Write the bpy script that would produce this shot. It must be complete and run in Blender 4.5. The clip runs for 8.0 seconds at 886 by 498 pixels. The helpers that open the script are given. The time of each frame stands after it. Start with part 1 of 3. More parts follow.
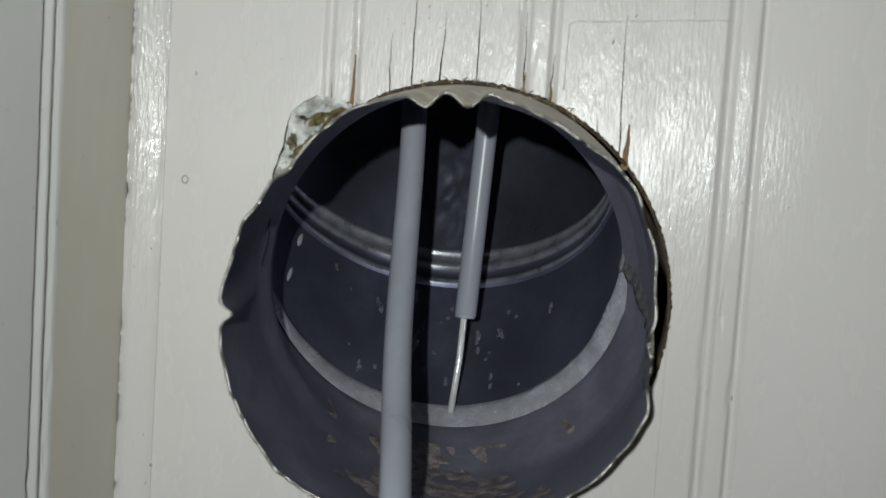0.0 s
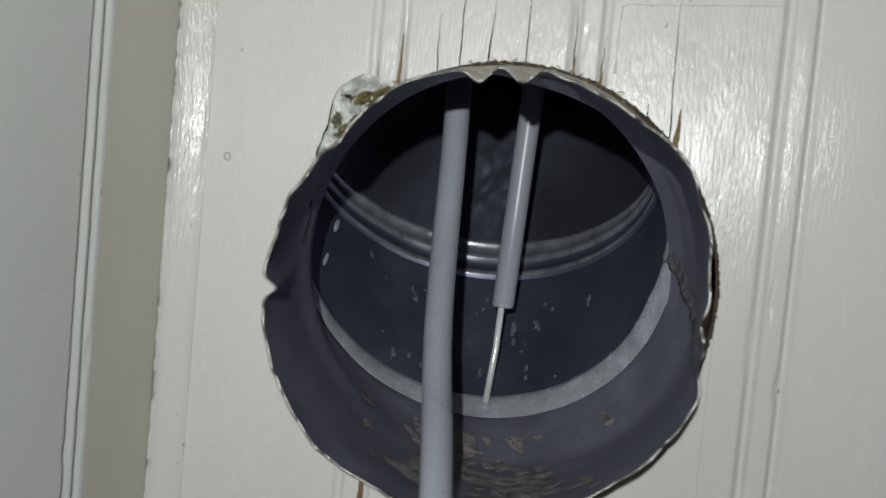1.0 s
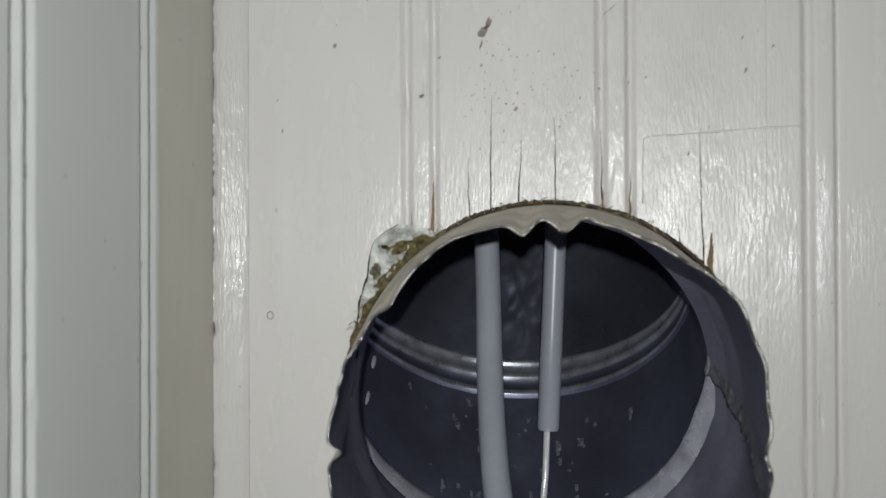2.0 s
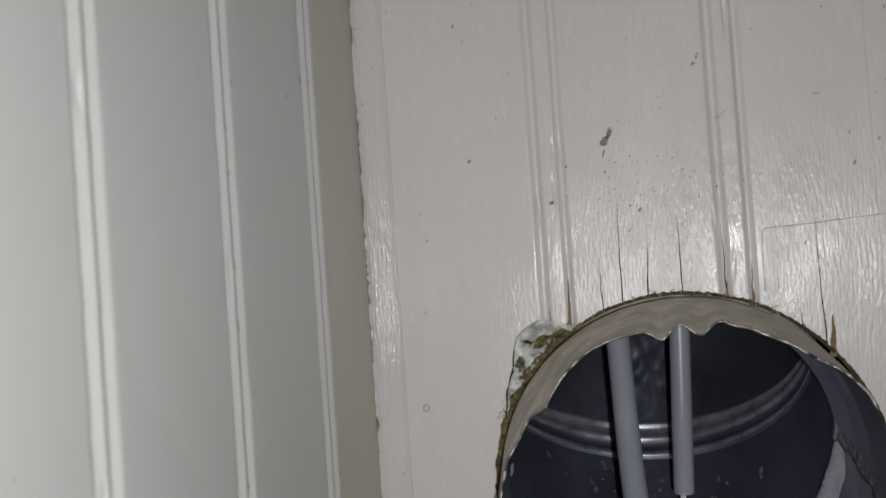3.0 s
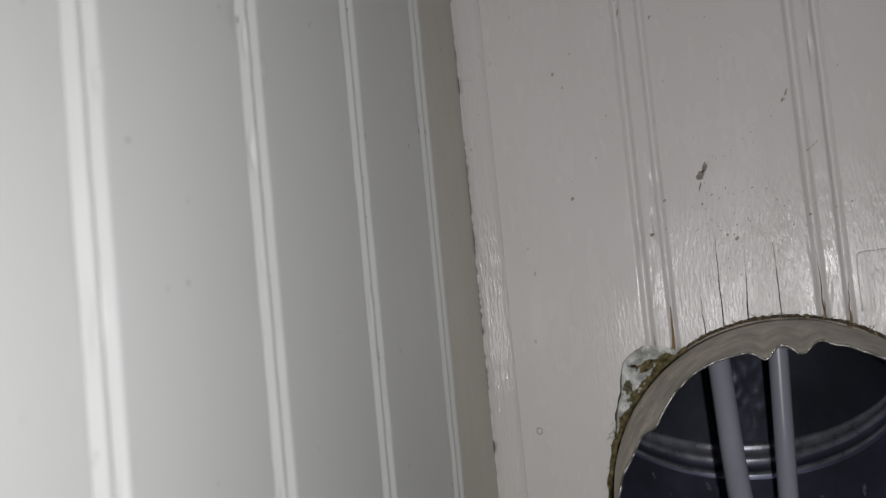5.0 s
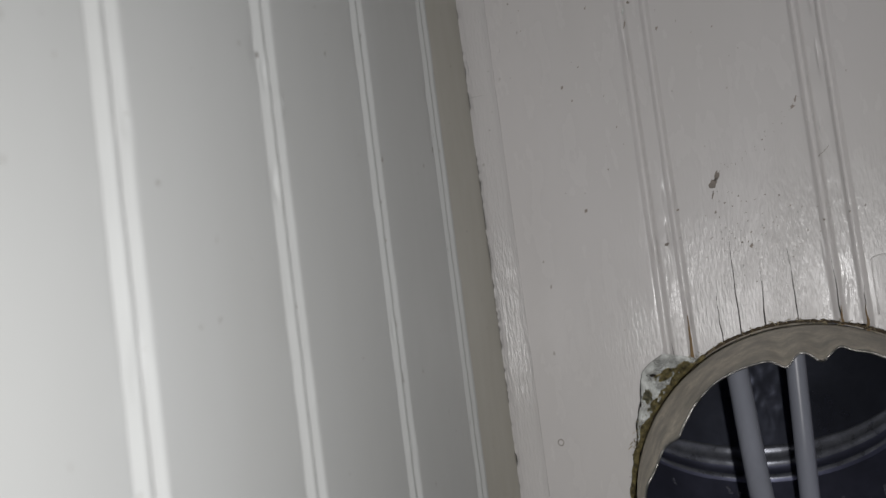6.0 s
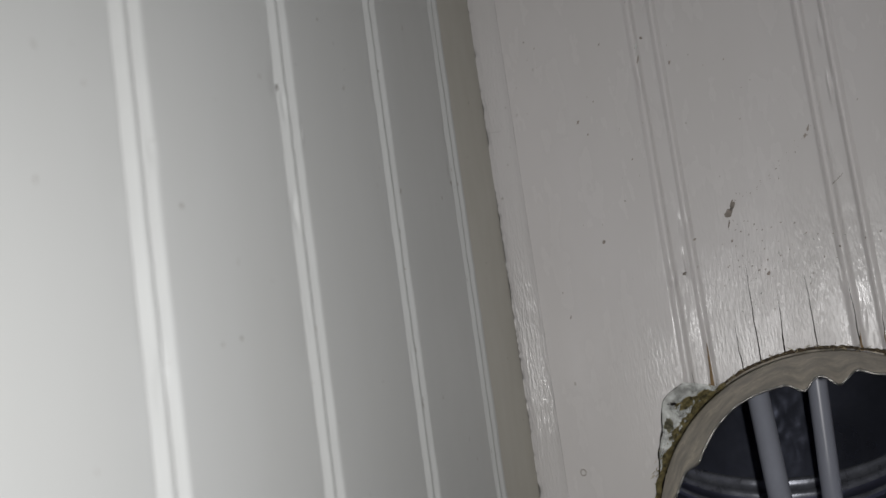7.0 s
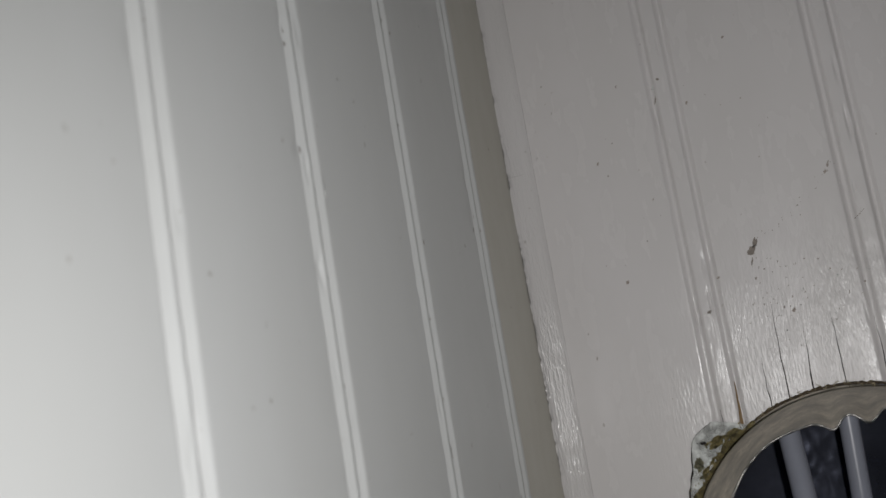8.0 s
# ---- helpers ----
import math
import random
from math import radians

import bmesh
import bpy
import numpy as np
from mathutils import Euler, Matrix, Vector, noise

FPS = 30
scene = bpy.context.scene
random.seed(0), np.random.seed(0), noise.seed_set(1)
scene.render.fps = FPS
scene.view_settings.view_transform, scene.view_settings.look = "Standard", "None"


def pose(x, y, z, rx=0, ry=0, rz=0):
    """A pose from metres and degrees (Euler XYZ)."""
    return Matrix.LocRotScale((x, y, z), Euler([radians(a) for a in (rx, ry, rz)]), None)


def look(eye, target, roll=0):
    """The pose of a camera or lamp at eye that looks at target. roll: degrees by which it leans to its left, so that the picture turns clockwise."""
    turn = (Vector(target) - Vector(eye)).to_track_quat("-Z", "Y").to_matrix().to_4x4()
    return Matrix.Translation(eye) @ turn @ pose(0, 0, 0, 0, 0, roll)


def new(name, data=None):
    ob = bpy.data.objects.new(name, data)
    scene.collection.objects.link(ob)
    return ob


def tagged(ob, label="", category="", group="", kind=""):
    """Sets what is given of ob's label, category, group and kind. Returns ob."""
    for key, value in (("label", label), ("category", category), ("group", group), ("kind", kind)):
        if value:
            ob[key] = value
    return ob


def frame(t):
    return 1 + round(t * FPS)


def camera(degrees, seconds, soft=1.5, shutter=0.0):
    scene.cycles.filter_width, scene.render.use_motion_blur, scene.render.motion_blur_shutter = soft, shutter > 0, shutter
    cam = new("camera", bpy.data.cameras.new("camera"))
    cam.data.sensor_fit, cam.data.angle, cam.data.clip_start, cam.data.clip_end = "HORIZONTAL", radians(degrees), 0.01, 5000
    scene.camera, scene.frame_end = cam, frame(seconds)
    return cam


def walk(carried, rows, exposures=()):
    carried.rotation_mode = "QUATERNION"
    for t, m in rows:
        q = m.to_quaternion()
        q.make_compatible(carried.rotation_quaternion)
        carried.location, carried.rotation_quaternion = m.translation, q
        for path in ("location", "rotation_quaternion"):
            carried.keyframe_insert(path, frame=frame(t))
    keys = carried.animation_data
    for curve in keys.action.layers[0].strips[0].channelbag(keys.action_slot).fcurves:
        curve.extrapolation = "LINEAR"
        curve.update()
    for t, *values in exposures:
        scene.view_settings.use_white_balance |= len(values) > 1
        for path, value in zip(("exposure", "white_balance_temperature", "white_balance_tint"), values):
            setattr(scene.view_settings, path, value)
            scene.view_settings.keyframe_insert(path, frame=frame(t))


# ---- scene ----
cam = camera(47.5, 8.0, soft=1.5)
# the lens is focused inside the pipe, so what stands nearer is softer
cam.data.dof.use_dof, cam.data.dof.focus_distance, cam.data.dof.aperture_fstop = True, 0.50, 12.8
PATH = [  # seconds, x, y, z, and the turn in degrees
    (0.0, 0.1075, -0.4039, -0.0451, 85.58, -3.77, 8.87),
    (0.5, 0.0994, -0.3972, -0.0586, 85.33, -5.77, 9.70),
    (1.0, 0.0959, -0.4010, -0.0584, 86.23, -5.23, 9.76),
    (1.5, 0.0892, -0.4050, -0.0488, 88.13, -2.86, 9.34),
    (2.0, 0.0747, -0.4112, -0.0315, 90.49, 0.24, 9.04),
    (2.2, 0.0732, -0.4255, -0.0244, 91.19, 1.81, 10.04),
    (3.3, 0.0558, -0.4686, 0.0113, 91.45, 4.07, 14.95),
    (3.5, 0.0538, -0.4790, 0.0102, 91.69, 4.18, 15.56),
    (4.0, 0.0546, -0.4907, 0.0058, 92.26, 4.44, 17.20),
    (4.5, 0.0551, -0.4957, 0.0085, 93.07, 5.46, 18.05),
    (4.7, 0.0551, -0.4960, 0.0055, 93.61, 5.41, 18.31),
    (5.8, 0.0533, -0.4993, 0.0074, 94.18, 6.32, 18.90),
    (6.0, 0.0517, -0.5014, 0.0132, 93.99, 7.31, 18.81),
    (6.5, 0.0565, -0.4977, 0.0039, 96.80, 7.34, 19.81),
    (7.0, 0.0574, -0.5082, 0.0041, 96.96, 7.90, 20.53),
    (7.5, 0.0603, -0.5128, 0.0070, 98.46, 9.07, 21.77),
    (8.0, 0.0612, -0.5128, 0.0109, 98.95, 9.37, 22.23),
]
walk(cam, [(t, pose(*p)) for t, *p in PATH], [(0, 0.52, 6430, -1), (1.5, 0.52, 6430, -1), (2.2, 0.34, 6450, 3), (3.3, -0.15, 6580, 8), (4.5, -0.3, 6500, 8), (6.5, -0.36, 6500, 7), (8, -0.4, 6500, 7)])

# ---- light: the torch beside the lens, in a closed, unlit room ----
world = bpy.data.worlds.new("world")
scene.world = world
world.use_nodes = True
world.node_tree.nodes["Background"].inputs[0].default_value = (0.9, 0.85, 0.7, 1)
world.node_tree.nodes["Background"].inputs[1].default_value = 0.02
torch = bpy.data.lights.new("torch", "SPOT")
torch.energy, torch.color, torch.shadow_soft_size = 5.75, (1.0, 0.972, 0.98), 0.004
torch.spot_size, torch.spot_blend = radians(122), 1.0
new("torch", torch).matrix_world = look((0.086, -0.530, -0.008), (-0.030, 0.0, -0.002))


# ---- materials ----
def material(name):
    m = bpy.data.materials.new(name)
    m.use_nodes = True
    t = m.node_tree
    return m, t, t.nodes["Principled BSDF"]


def nd(t, kind, **inputs):
    n = t.nodes.new(kind)
    for k, v in inputs.items():
        n.inputs[k.replace("_", " ")].default_value = v
    return n


def coords(t, scale):
    c = t.nodes.new("ShaderNodeTexCoord")
    m = t.nodes.new("ShaderNodeMapping")
    m.inputs["Scale"].default_value = scale
    t.links.new(c.outputs["Object"], m.inputs["Vector"])
    return m.outputs["Vector"]


def noise_tex(t, scale, size, detail=4.0, rough=0.55):
    n = nd(t, "ShaderNodeTexNoise", Scale=size, Detail=detail, Roughness=rough)
    t.links.new(coords(t, scale), n.inputs["Vector"])
    return n.outputs["Fac"]


def ramp(t, fac, *stops):
    r = t.nodes.new("ShaderNodeValToRGB")
    e = r.color_ramp.elements
    while len(e) < len(stops):
        e.new(0.5)
    for el, (pos, col) in zip(e, stops):
        el.position = pos
        el.color = (*col, 1) if len(col) == 3 else col
    t.links.new(fac, r.inputs["Fac"])
    return r.outputs["Color"]


def mix(t, fac, a, b, blend="MIX"):
    n = t.nodes.new("ShaderNodeMix")
    n.data_type, n.blend_type = "RGBA", blend
    for val, s in ((fac, n.inputs[0]), (a, n.inputs[6]), (b, n.inputs[7])):
        if isinstance(val, bpy.types.NodeSocket):
            t.links.new(val, s)
        else:
            s.default_value = val if not isinstance(val, tuple) else (*val, 1)
    return n.outputs[2]


def bump(t, bsdf, *layers):
    last = None
    for fac, strength, dist in layers:
        b = nd(t, "ShaderNodeBump", Strength=strength, Distance=dist)
        t.links.new(fac, b.inputs["Height"])
        if last:
            t.links.new(last, b.inputs["Normal"])
        last = b.outputs["Normal"]
    t.links.new(last, bsdf.inputs["Normal"])


def paint_material(name, base, dirt, rough, worn, crazed_all=False):
    m, t, b = material(name)
    broad = noise_tex(t, (1, 1, 0.35), 14, 3)
    fine = noise_tex(t, (1, 1, 0.35), 90, 4)
    specks = noise_tex(t, (1, 1, 0.7), 330, 2, 0.4)
    where = noise_tex(t, (1, 1, 1), 22, 2)
    c = mix(t, ramp(t, broad, (0.3, (0, 0, 0)), (0.75, (1, 1, 1))), base, dirt)
    c = mix(t, ramp(t, fine, (0.35, (0, 0, 0)), (0.8, (0.25, 0.25, 0.25))), c, dirt)
    spot = ramp(t, specks, (0.745, (0, 0, 0)), (0.775, (1, 1, 1)))
    spot = mix(t, 1.0, spot, ramp(t, where, (0.45, (0, 0, 0)), (0.6, (0.8, 0.8, 0.8))), "MULTIPLY")
    c = mix(t, spot, c, (0.17, 0.14, 0.10))
    t.links.new(c, b.inputs["Base Color"])
    t.links.new(ramp(t, fine, (0.3, (rough - 0.05,) * 3), (0.8, (rough + 0.10,) * 3)), b.inputs["Roughness"])
    b.inputs["Specular IOR Level"].default_value = 0.36
    grain = noise_tex(t, (1, 1, 0.20), 760, 3, 0.6)
    brush = noise_tex(t, (1, 1, 0.22), 210, 3)
    lumps = noise_tex(t, (1, 1, 0.6), 42, 2)
    patchy = ramp(t, noise_tex(t, (1, 1, 0.5), 30, 3), (0.35, (0.15, 0.15, 0.15)), (0.65, (1, 1, 1)))
    grain = mix(t, 1.0, grain, patchy, "MULTIPLY")
    off = nd(t, "ShaderNodeMapping", Location=(-0.07, 0.0, 0.025), Scale=(1.0, 0.0, 1.0))
    t.links.new(t.nodes["Texture Coordinate"].outputs["Object"], off.inputs["Vector"])
    far = t.nodes.new("ShaderNodeVectorMath")
    far.operation = "LENGTH"
    t.links.new(off.outputs["Vector"], far.inputs[0])
    crazed = ramp(t, far.outputs["Value"], (0.075, (1, 1, 1)), (0.125, (0.08, 0.08, 0.08)))
    if not crazed_all:
        grain = mix(t, 1.0, grain, crazed, "MULTIPLY")
    bump(t, b, (lumps, 0.03, 0.003), (brush, 0.03 * worn, 0.0008), (grain, 0.9 * worn, 0.00065))
    return m


def plain_material(name, col, rough, metal=0.0, var=0.3, size=60.0, scale=(1, 1, 1), bumpy=0.2, dist=0.001):
    m, t, b = material(name)
    n = noise_tex(t, scale, size, 5)
    n2 = noise_tex(t, scale, size * 7, 3)
    dark = tuple(c * (1 - var) for c in col)
    lite = tuple(min(1, c * (1 + var)) for c in col)
    c = mix(t, ramp(t, n, (0.3, (0, 0, 0)), (0.7, (1, 1, 1))), dark, lite)
    c = mix(t, ramp(t, n2, (0.4, (0, 0, 0)), (0.75, (0.5, 0.5, 0.5))), c, dark)
    t.links.new(c, b.inputs["Base Color"])
    b.inputs["Metallic"].default_value = metal
    t.links.new(ramp(t, n, (0.3, (rough * 0.8,) * 3), (0.7, (min(1, rough * 1.25),) * 3)), b.inputs["Roughness"])
    bump(t, b, (n, bumpy, dist * 3), (n2, bumpy, dist))
    return m


PAINT = paint_material("old gloss paint on board", (0.665, 0.645, 0.645), (0.615, 0.597, 0.585), 0.245, 1.0)
PAINT_SIDE = paint_material("smooth gloss paint on board", (0.640, 0.654, 0.650), (0.612, 0.622, 0.610), 0.42, 0.3)
PAINT_STRIP = paint_material("thick brushed paint on the strip", (0.665, 0.647, 0.645), (0.585, 0.57, 0.555), 0.20, 1.2, True)
# the side wall's corner board, darker and yellower than its other boards
PAINT_CORNER = paint_material("darker yellowish paint in the corner", (0.60, 0.585, 0.525), (0.53, 0.51, 0.44), 0.42, 0.3)
WOOD = plain_material("bare cut wood", (0.075, 0.055, 0.034), 0.85, 0, 0.6, 260, (1, 1, 0.4), 0.7)
MOSS = plain_material("green rot on wood", (0.32, 0.265, 0.115), 0.95, 0, 0.75, 380, (1, 1, 1), 1.0, 0.002)
ROT = plain_material("grey-green rot", (0.30, 0.285, 0.19), 0.95, 0, 0.8, 520, (1, 1, 1), 1.0, 0.002)
FLAKE = plain_material("chalky paint flake", (0.68, 0.70, 0.68), 0.6, 0, 0.35, 220, (1, 1, 1), 0.6)
ft = FLAKE.node_tree
vein = ft.nodes.new("ShaderNodeTexVoronoi")
vein.feature = "DISTANCE_TO_EDGE"
vein.inputs["Scale"].default_value = 300
warp = nd(ft, "ShaderNodeTexNoise", Scale=90.0, Detail=3.0)
ft.links.new(mix(ft, 0.06, coords(ft, (1, 1, 1)), warp.outputs["Color"]), vein.inputs["Vector"])
old = ft.nodes["Principled BSDF"].inputs["Base Color"].links[0].from_socket
lines = ramp(ft, vein.outputs["Distance"], (0.02, (0.95, 0.95, 0.95)), (0.16, (0, 0, 0)))
spread = ramp(ft, noise_tex(ft, (1, 1, 1), 130, 3), (0.40, (0, 0, 0)), (0.52, (1, 1, 1)))
ft.links.new(mix(ft, mix(ft, 1.0, lines, spread, "MULTIPLY"), old, (0.06, 0.055, 0.045)), ft.nodes["Principled BSDF"].inputs["Base Color"])
DARK = plain_material("dark of cracks and painted shade", (0.02, 0.016, 0.013), 0.9, 0, 0.4, 200)
RUST = plain_material("brown tar stain", (0.19, 0.125, 0.06), 0.7, 0, 0.5, 150, (1, 1, 0.3))
TIN = plain_material("weathered galvanised steel", (0.55, 0.505, 0.43), 0.62, 0.1, 0.42, 75, (1, 1, 1), 0.06)
SOOTED = plain_material("sooted steel lining", (0.172, 0.180, 0.255), 0.37, 0.80, 0.16, 28, (1, 1, 1), 0.10)
# lining of the mouth, a step paler than the elbow behind it
MOUTH_STEEL = plain_material("paler sooted steel mouth", (0.225, 0.225, 0.295), 0.46, 0.5, 0.22, 35, (1, 1, 1), 0.10)
BRIGHT = plain_material("torn bright steel edge", (0.43, 0.42, 0.40), 0.37, 1.0, 0.35, 200)
PLASTIC = plain_material("grey plastic rod", (0.325, 0.34, 0.395), 0.32, 0, 0.10, 30, (1, 1, 0.2), 0.06)
STEEL = plain_material("polished steel pin", (0.85, 0.87, 0.87), 0.32, 0.4, 0.1, 100)
TORN = plain_material("scuffed torn steel", (0.27, 0.27, 0.29), 0.42, 0.7, 0.5, 240, (1, 1, 1), 0.4)
FLUE = plain_material("sooty flue steel", (0.195, 0.210, 0.275), 0.31, 0.85, 0.15, 28, (1, 1, 1), 0.10)
JOINT = plain_material("dull ribbed joint", (0.235, 0.245, 0.28), 0.30, 0.5, 0.35, 110, (1, 1, 1), 0.04)
# paler than the lining; the colour also paints two glints on the elbow wall
BEAD_AND_GLINT = plain_material("pale steel of bead and glints", (0.55, 0.56, 0.63), 0.25, 0.45, 0.30, 90, (1, 1, 1), 0.05)
CRUST = plain_material("brown soot crust", (0.27, 0.235, 0.240), 0.95, 0, 0.55, 170, (1, 1, 1), 0.8, 0.002)
ASH = plain_material("pale soot ash", (0.15, 0.155, 0.195), 0.95, 0, 0.5, 170, (1, 1, 1), 0.8, 0.002)
PLASTER = plain_material("rough plaster", (0.5, 0.48, 0.42), 0.9, 0, 0.2, 8)
FLOOR = plain_material("brown floor boards", (0.2, 0.13, 0.07), 0.5, 0, 0.3, 6, (1, 8, 1))
BRICK = plain_material("sooty brick", (0.10, 0.07, 0.06), 0.95, 0, 0.5, 30)


# ---- building helpers ----
def mesh_of(name, verts, faces, mats, idx=None, smooth=True):
    me = bpy.data.meshes.new(name)
    me.from_pydata(verts, [], faces)
    for m in mats:
        me.materials.append(m)
    if idx is not None:
        me.polygons.foreach_set("material_index", idx)
    me.polygons.foreach_set("use_smooth", [smooth] * len(me.polygons))
    me.update()
    return me


def part(name, me, parent, label=""):
    ob = new(name, me)
    ob.parent = parent
    return tagged(ob, label) if label else ob


def box_bm(bm, x0, x1, y0, y1, z0, z1):
    v = [bm.verts.new(p) for p in ((x0, y0, z0), (x1, y0, z0), (x1, y1, z0), (x0, y1, z0),
                                   (x0, y0, z1), (x1, y0, z1), (x1, y1, z1), (x0, y1, z1))]
    for f in ((3, 2, 1, 0), (4, 5, 6, 7), (0, 1, 5, 4), (1, 2, 6, 5), (2, 3, 7, 6), (3, 0, 4, 7)):
        bm.faces.new([v[i] for i in f])


def boxes(name, mat, *bs):
    bm = bmesh.new()
    for b in bs:
        box_bm(bm, *b)
    me = bpy.data.meshes.new(name)
    bm.to_mesh(me)
    bm.free()
    me.materials.append(mat)
    return me


def nz(x, y, z, seed=0.0):
    return noise.noise((x + seed * 7.3, y - seed * 3.1, z + seed * 5.7))


def tube(name, pts, radius, mats, sides=20, caps=True):
    """A round rod along a line of points."""
    verts, faces = [], []
    for i, p in enumerate(pts):
        p = Vector(p)
        d = (Vector(pts[min(i + 1, len(pts) - 1)]) - Vector(pts[max(i - 1, 0)])).normalized()
        a = d.cross(Vector((0, 1, 0.02))).normalized()
        b = d.cross(a)
        r = radius[i] if isinstance(radius, list) else radius
        for k in range(sides):
            w = 2 * math.pi * k / sides
            verts.append(p + r * (a * math.cos(w) + b * math.sin(w)))
    for i in range(len(pts) - 1):
        for k in range(sides):
            n = (k + 1) % sides
            faces.append((i * sides + k, i * sides + n, (i + 1) * sides + n, (i + 1) * sides + k))
    if caps:
        faces += [tuple(range(sides)), tuple(range(len(verts) - 1, len(verts) - 1 - sides, -1))]
    return mesh_of(name, verts, faces, mats)


# ---- the room ----
Z0, Z1 = -1.55, 0.85            # floor and ceiling
XA = -0.0875                    # face of the side wall
XE, YS = 2.4, -2.6
HX, HZ, HR = 0.0525, -0.0947, 0.0860   # hole in the boards
BOARD = 0.08
THICK = 0.016

floor = tagged(new("floor", boxes("floor", FLOOR, (XA, XE, YS, 0, Z0 - 0.05, Z0))), kind="structure", label="brown wooden floor below the wall")
ceiling = tagged(new("ceiling", boxes("ceiling", PLASTER, (XA - 0.1, XE + 0.1, YS - 0.1, 0.5, Z1, Z1 + 0.05))), kind="structure", label="plain pale plaster ceiling")
tagged(new("wall_east", boxes("wall_east", PLASTER, (XE, XE + 0.1, YS, 0.5, Z0 - 0.05, Z1))), kind="structure", label="plain pale plaster wall")
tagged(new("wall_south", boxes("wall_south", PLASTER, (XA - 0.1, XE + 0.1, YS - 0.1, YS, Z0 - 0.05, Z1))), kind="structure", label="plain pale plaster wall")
wall_north = tagged(new("wall_north", boxes("wall_north", BRICK,
    (XA - 0.1, -0.06, THICK + 0.002, 0.4, Z0 - 0.05, Z1), (0.19, XE, THICK + 0.002, 0.4, Z0 - 0.05, Z1),
    (-0.06, 0.19, THICK + 0.002, 0.4, Z0 - 0.05, -0.23), (-0.06, 0.19, 0.26, 0.4, -0.23, Z1))),
    kind="structure", label="brick chimney wall behind painted beadboard planks")
wall_west = tagged(new("wall_west", boxes("wall_west", PLASTER, (XA - 0.1, XA - THICK - 0.002, YS, THICK, Z0 - 0.05, Z1))),
    kind="structure", label="side wall clad with cream painted beadboard planks")


def profile(u, fine=False):
    """Depth of a board's face below its flat, u metres from the middle of its bead."""
    d = 0.0
    if fine:
        for start, end, h in ((-0.0067, -0.0012, 0.0023), (0.0004, 0.0060, 0.0024)):
            if start < u < end:
                d = h * min(1.0, (u - start) / 0.0006) * (1 - (u - start) / (end - start)) ** 0.85
        return d
    for c, w, h in ((-0.0058, 0.0030, 0.0023), (0.0058, 0.0025, 0.0021)):
        a = abs(u - c) / w
        if a < 1:
            d += h * (0.5 + 0.5 * math.cos(math.pi * a)) ** 0.8
    if abs(u) < 0.0045:
        d -= 0.0004 * math.sqrt(1 - (u / 0.0045) ** 2)
    return d


US = [-0.0717, -0.060, -0.050, -0.040, -0.030, -0.020, -0.013, -0.0095] + [-0.0086 + 0.0005 * i for i in range(29)] + [0.0058, 0.0068, 0.0078, 0.0083]
US = sorted(set(round(u, 5) for u in US))


def hole_edge(x, upper):
    """Height of the hole's ragged sawn edge over x, or None."""
    d = HR * HR - (x - HX) ** 2
    if d < 0:
        return None
    ang = math.atan2(math.sqrt(d) * (1 if upper else -1), x - HX)
    r = HR + 0.0012 * nz(math.cos(ang) * 4, math.sin(ang) * 4, 1) + 0.0007 * nz(math.cos(ang) * 26, math.sin(ang) * 26, 2)
    return HZ + (1 if upper else -1) * math.sqrt(max(0, r * r - (x - HX) ** 2)) if r > abs(x - HX) else HZ


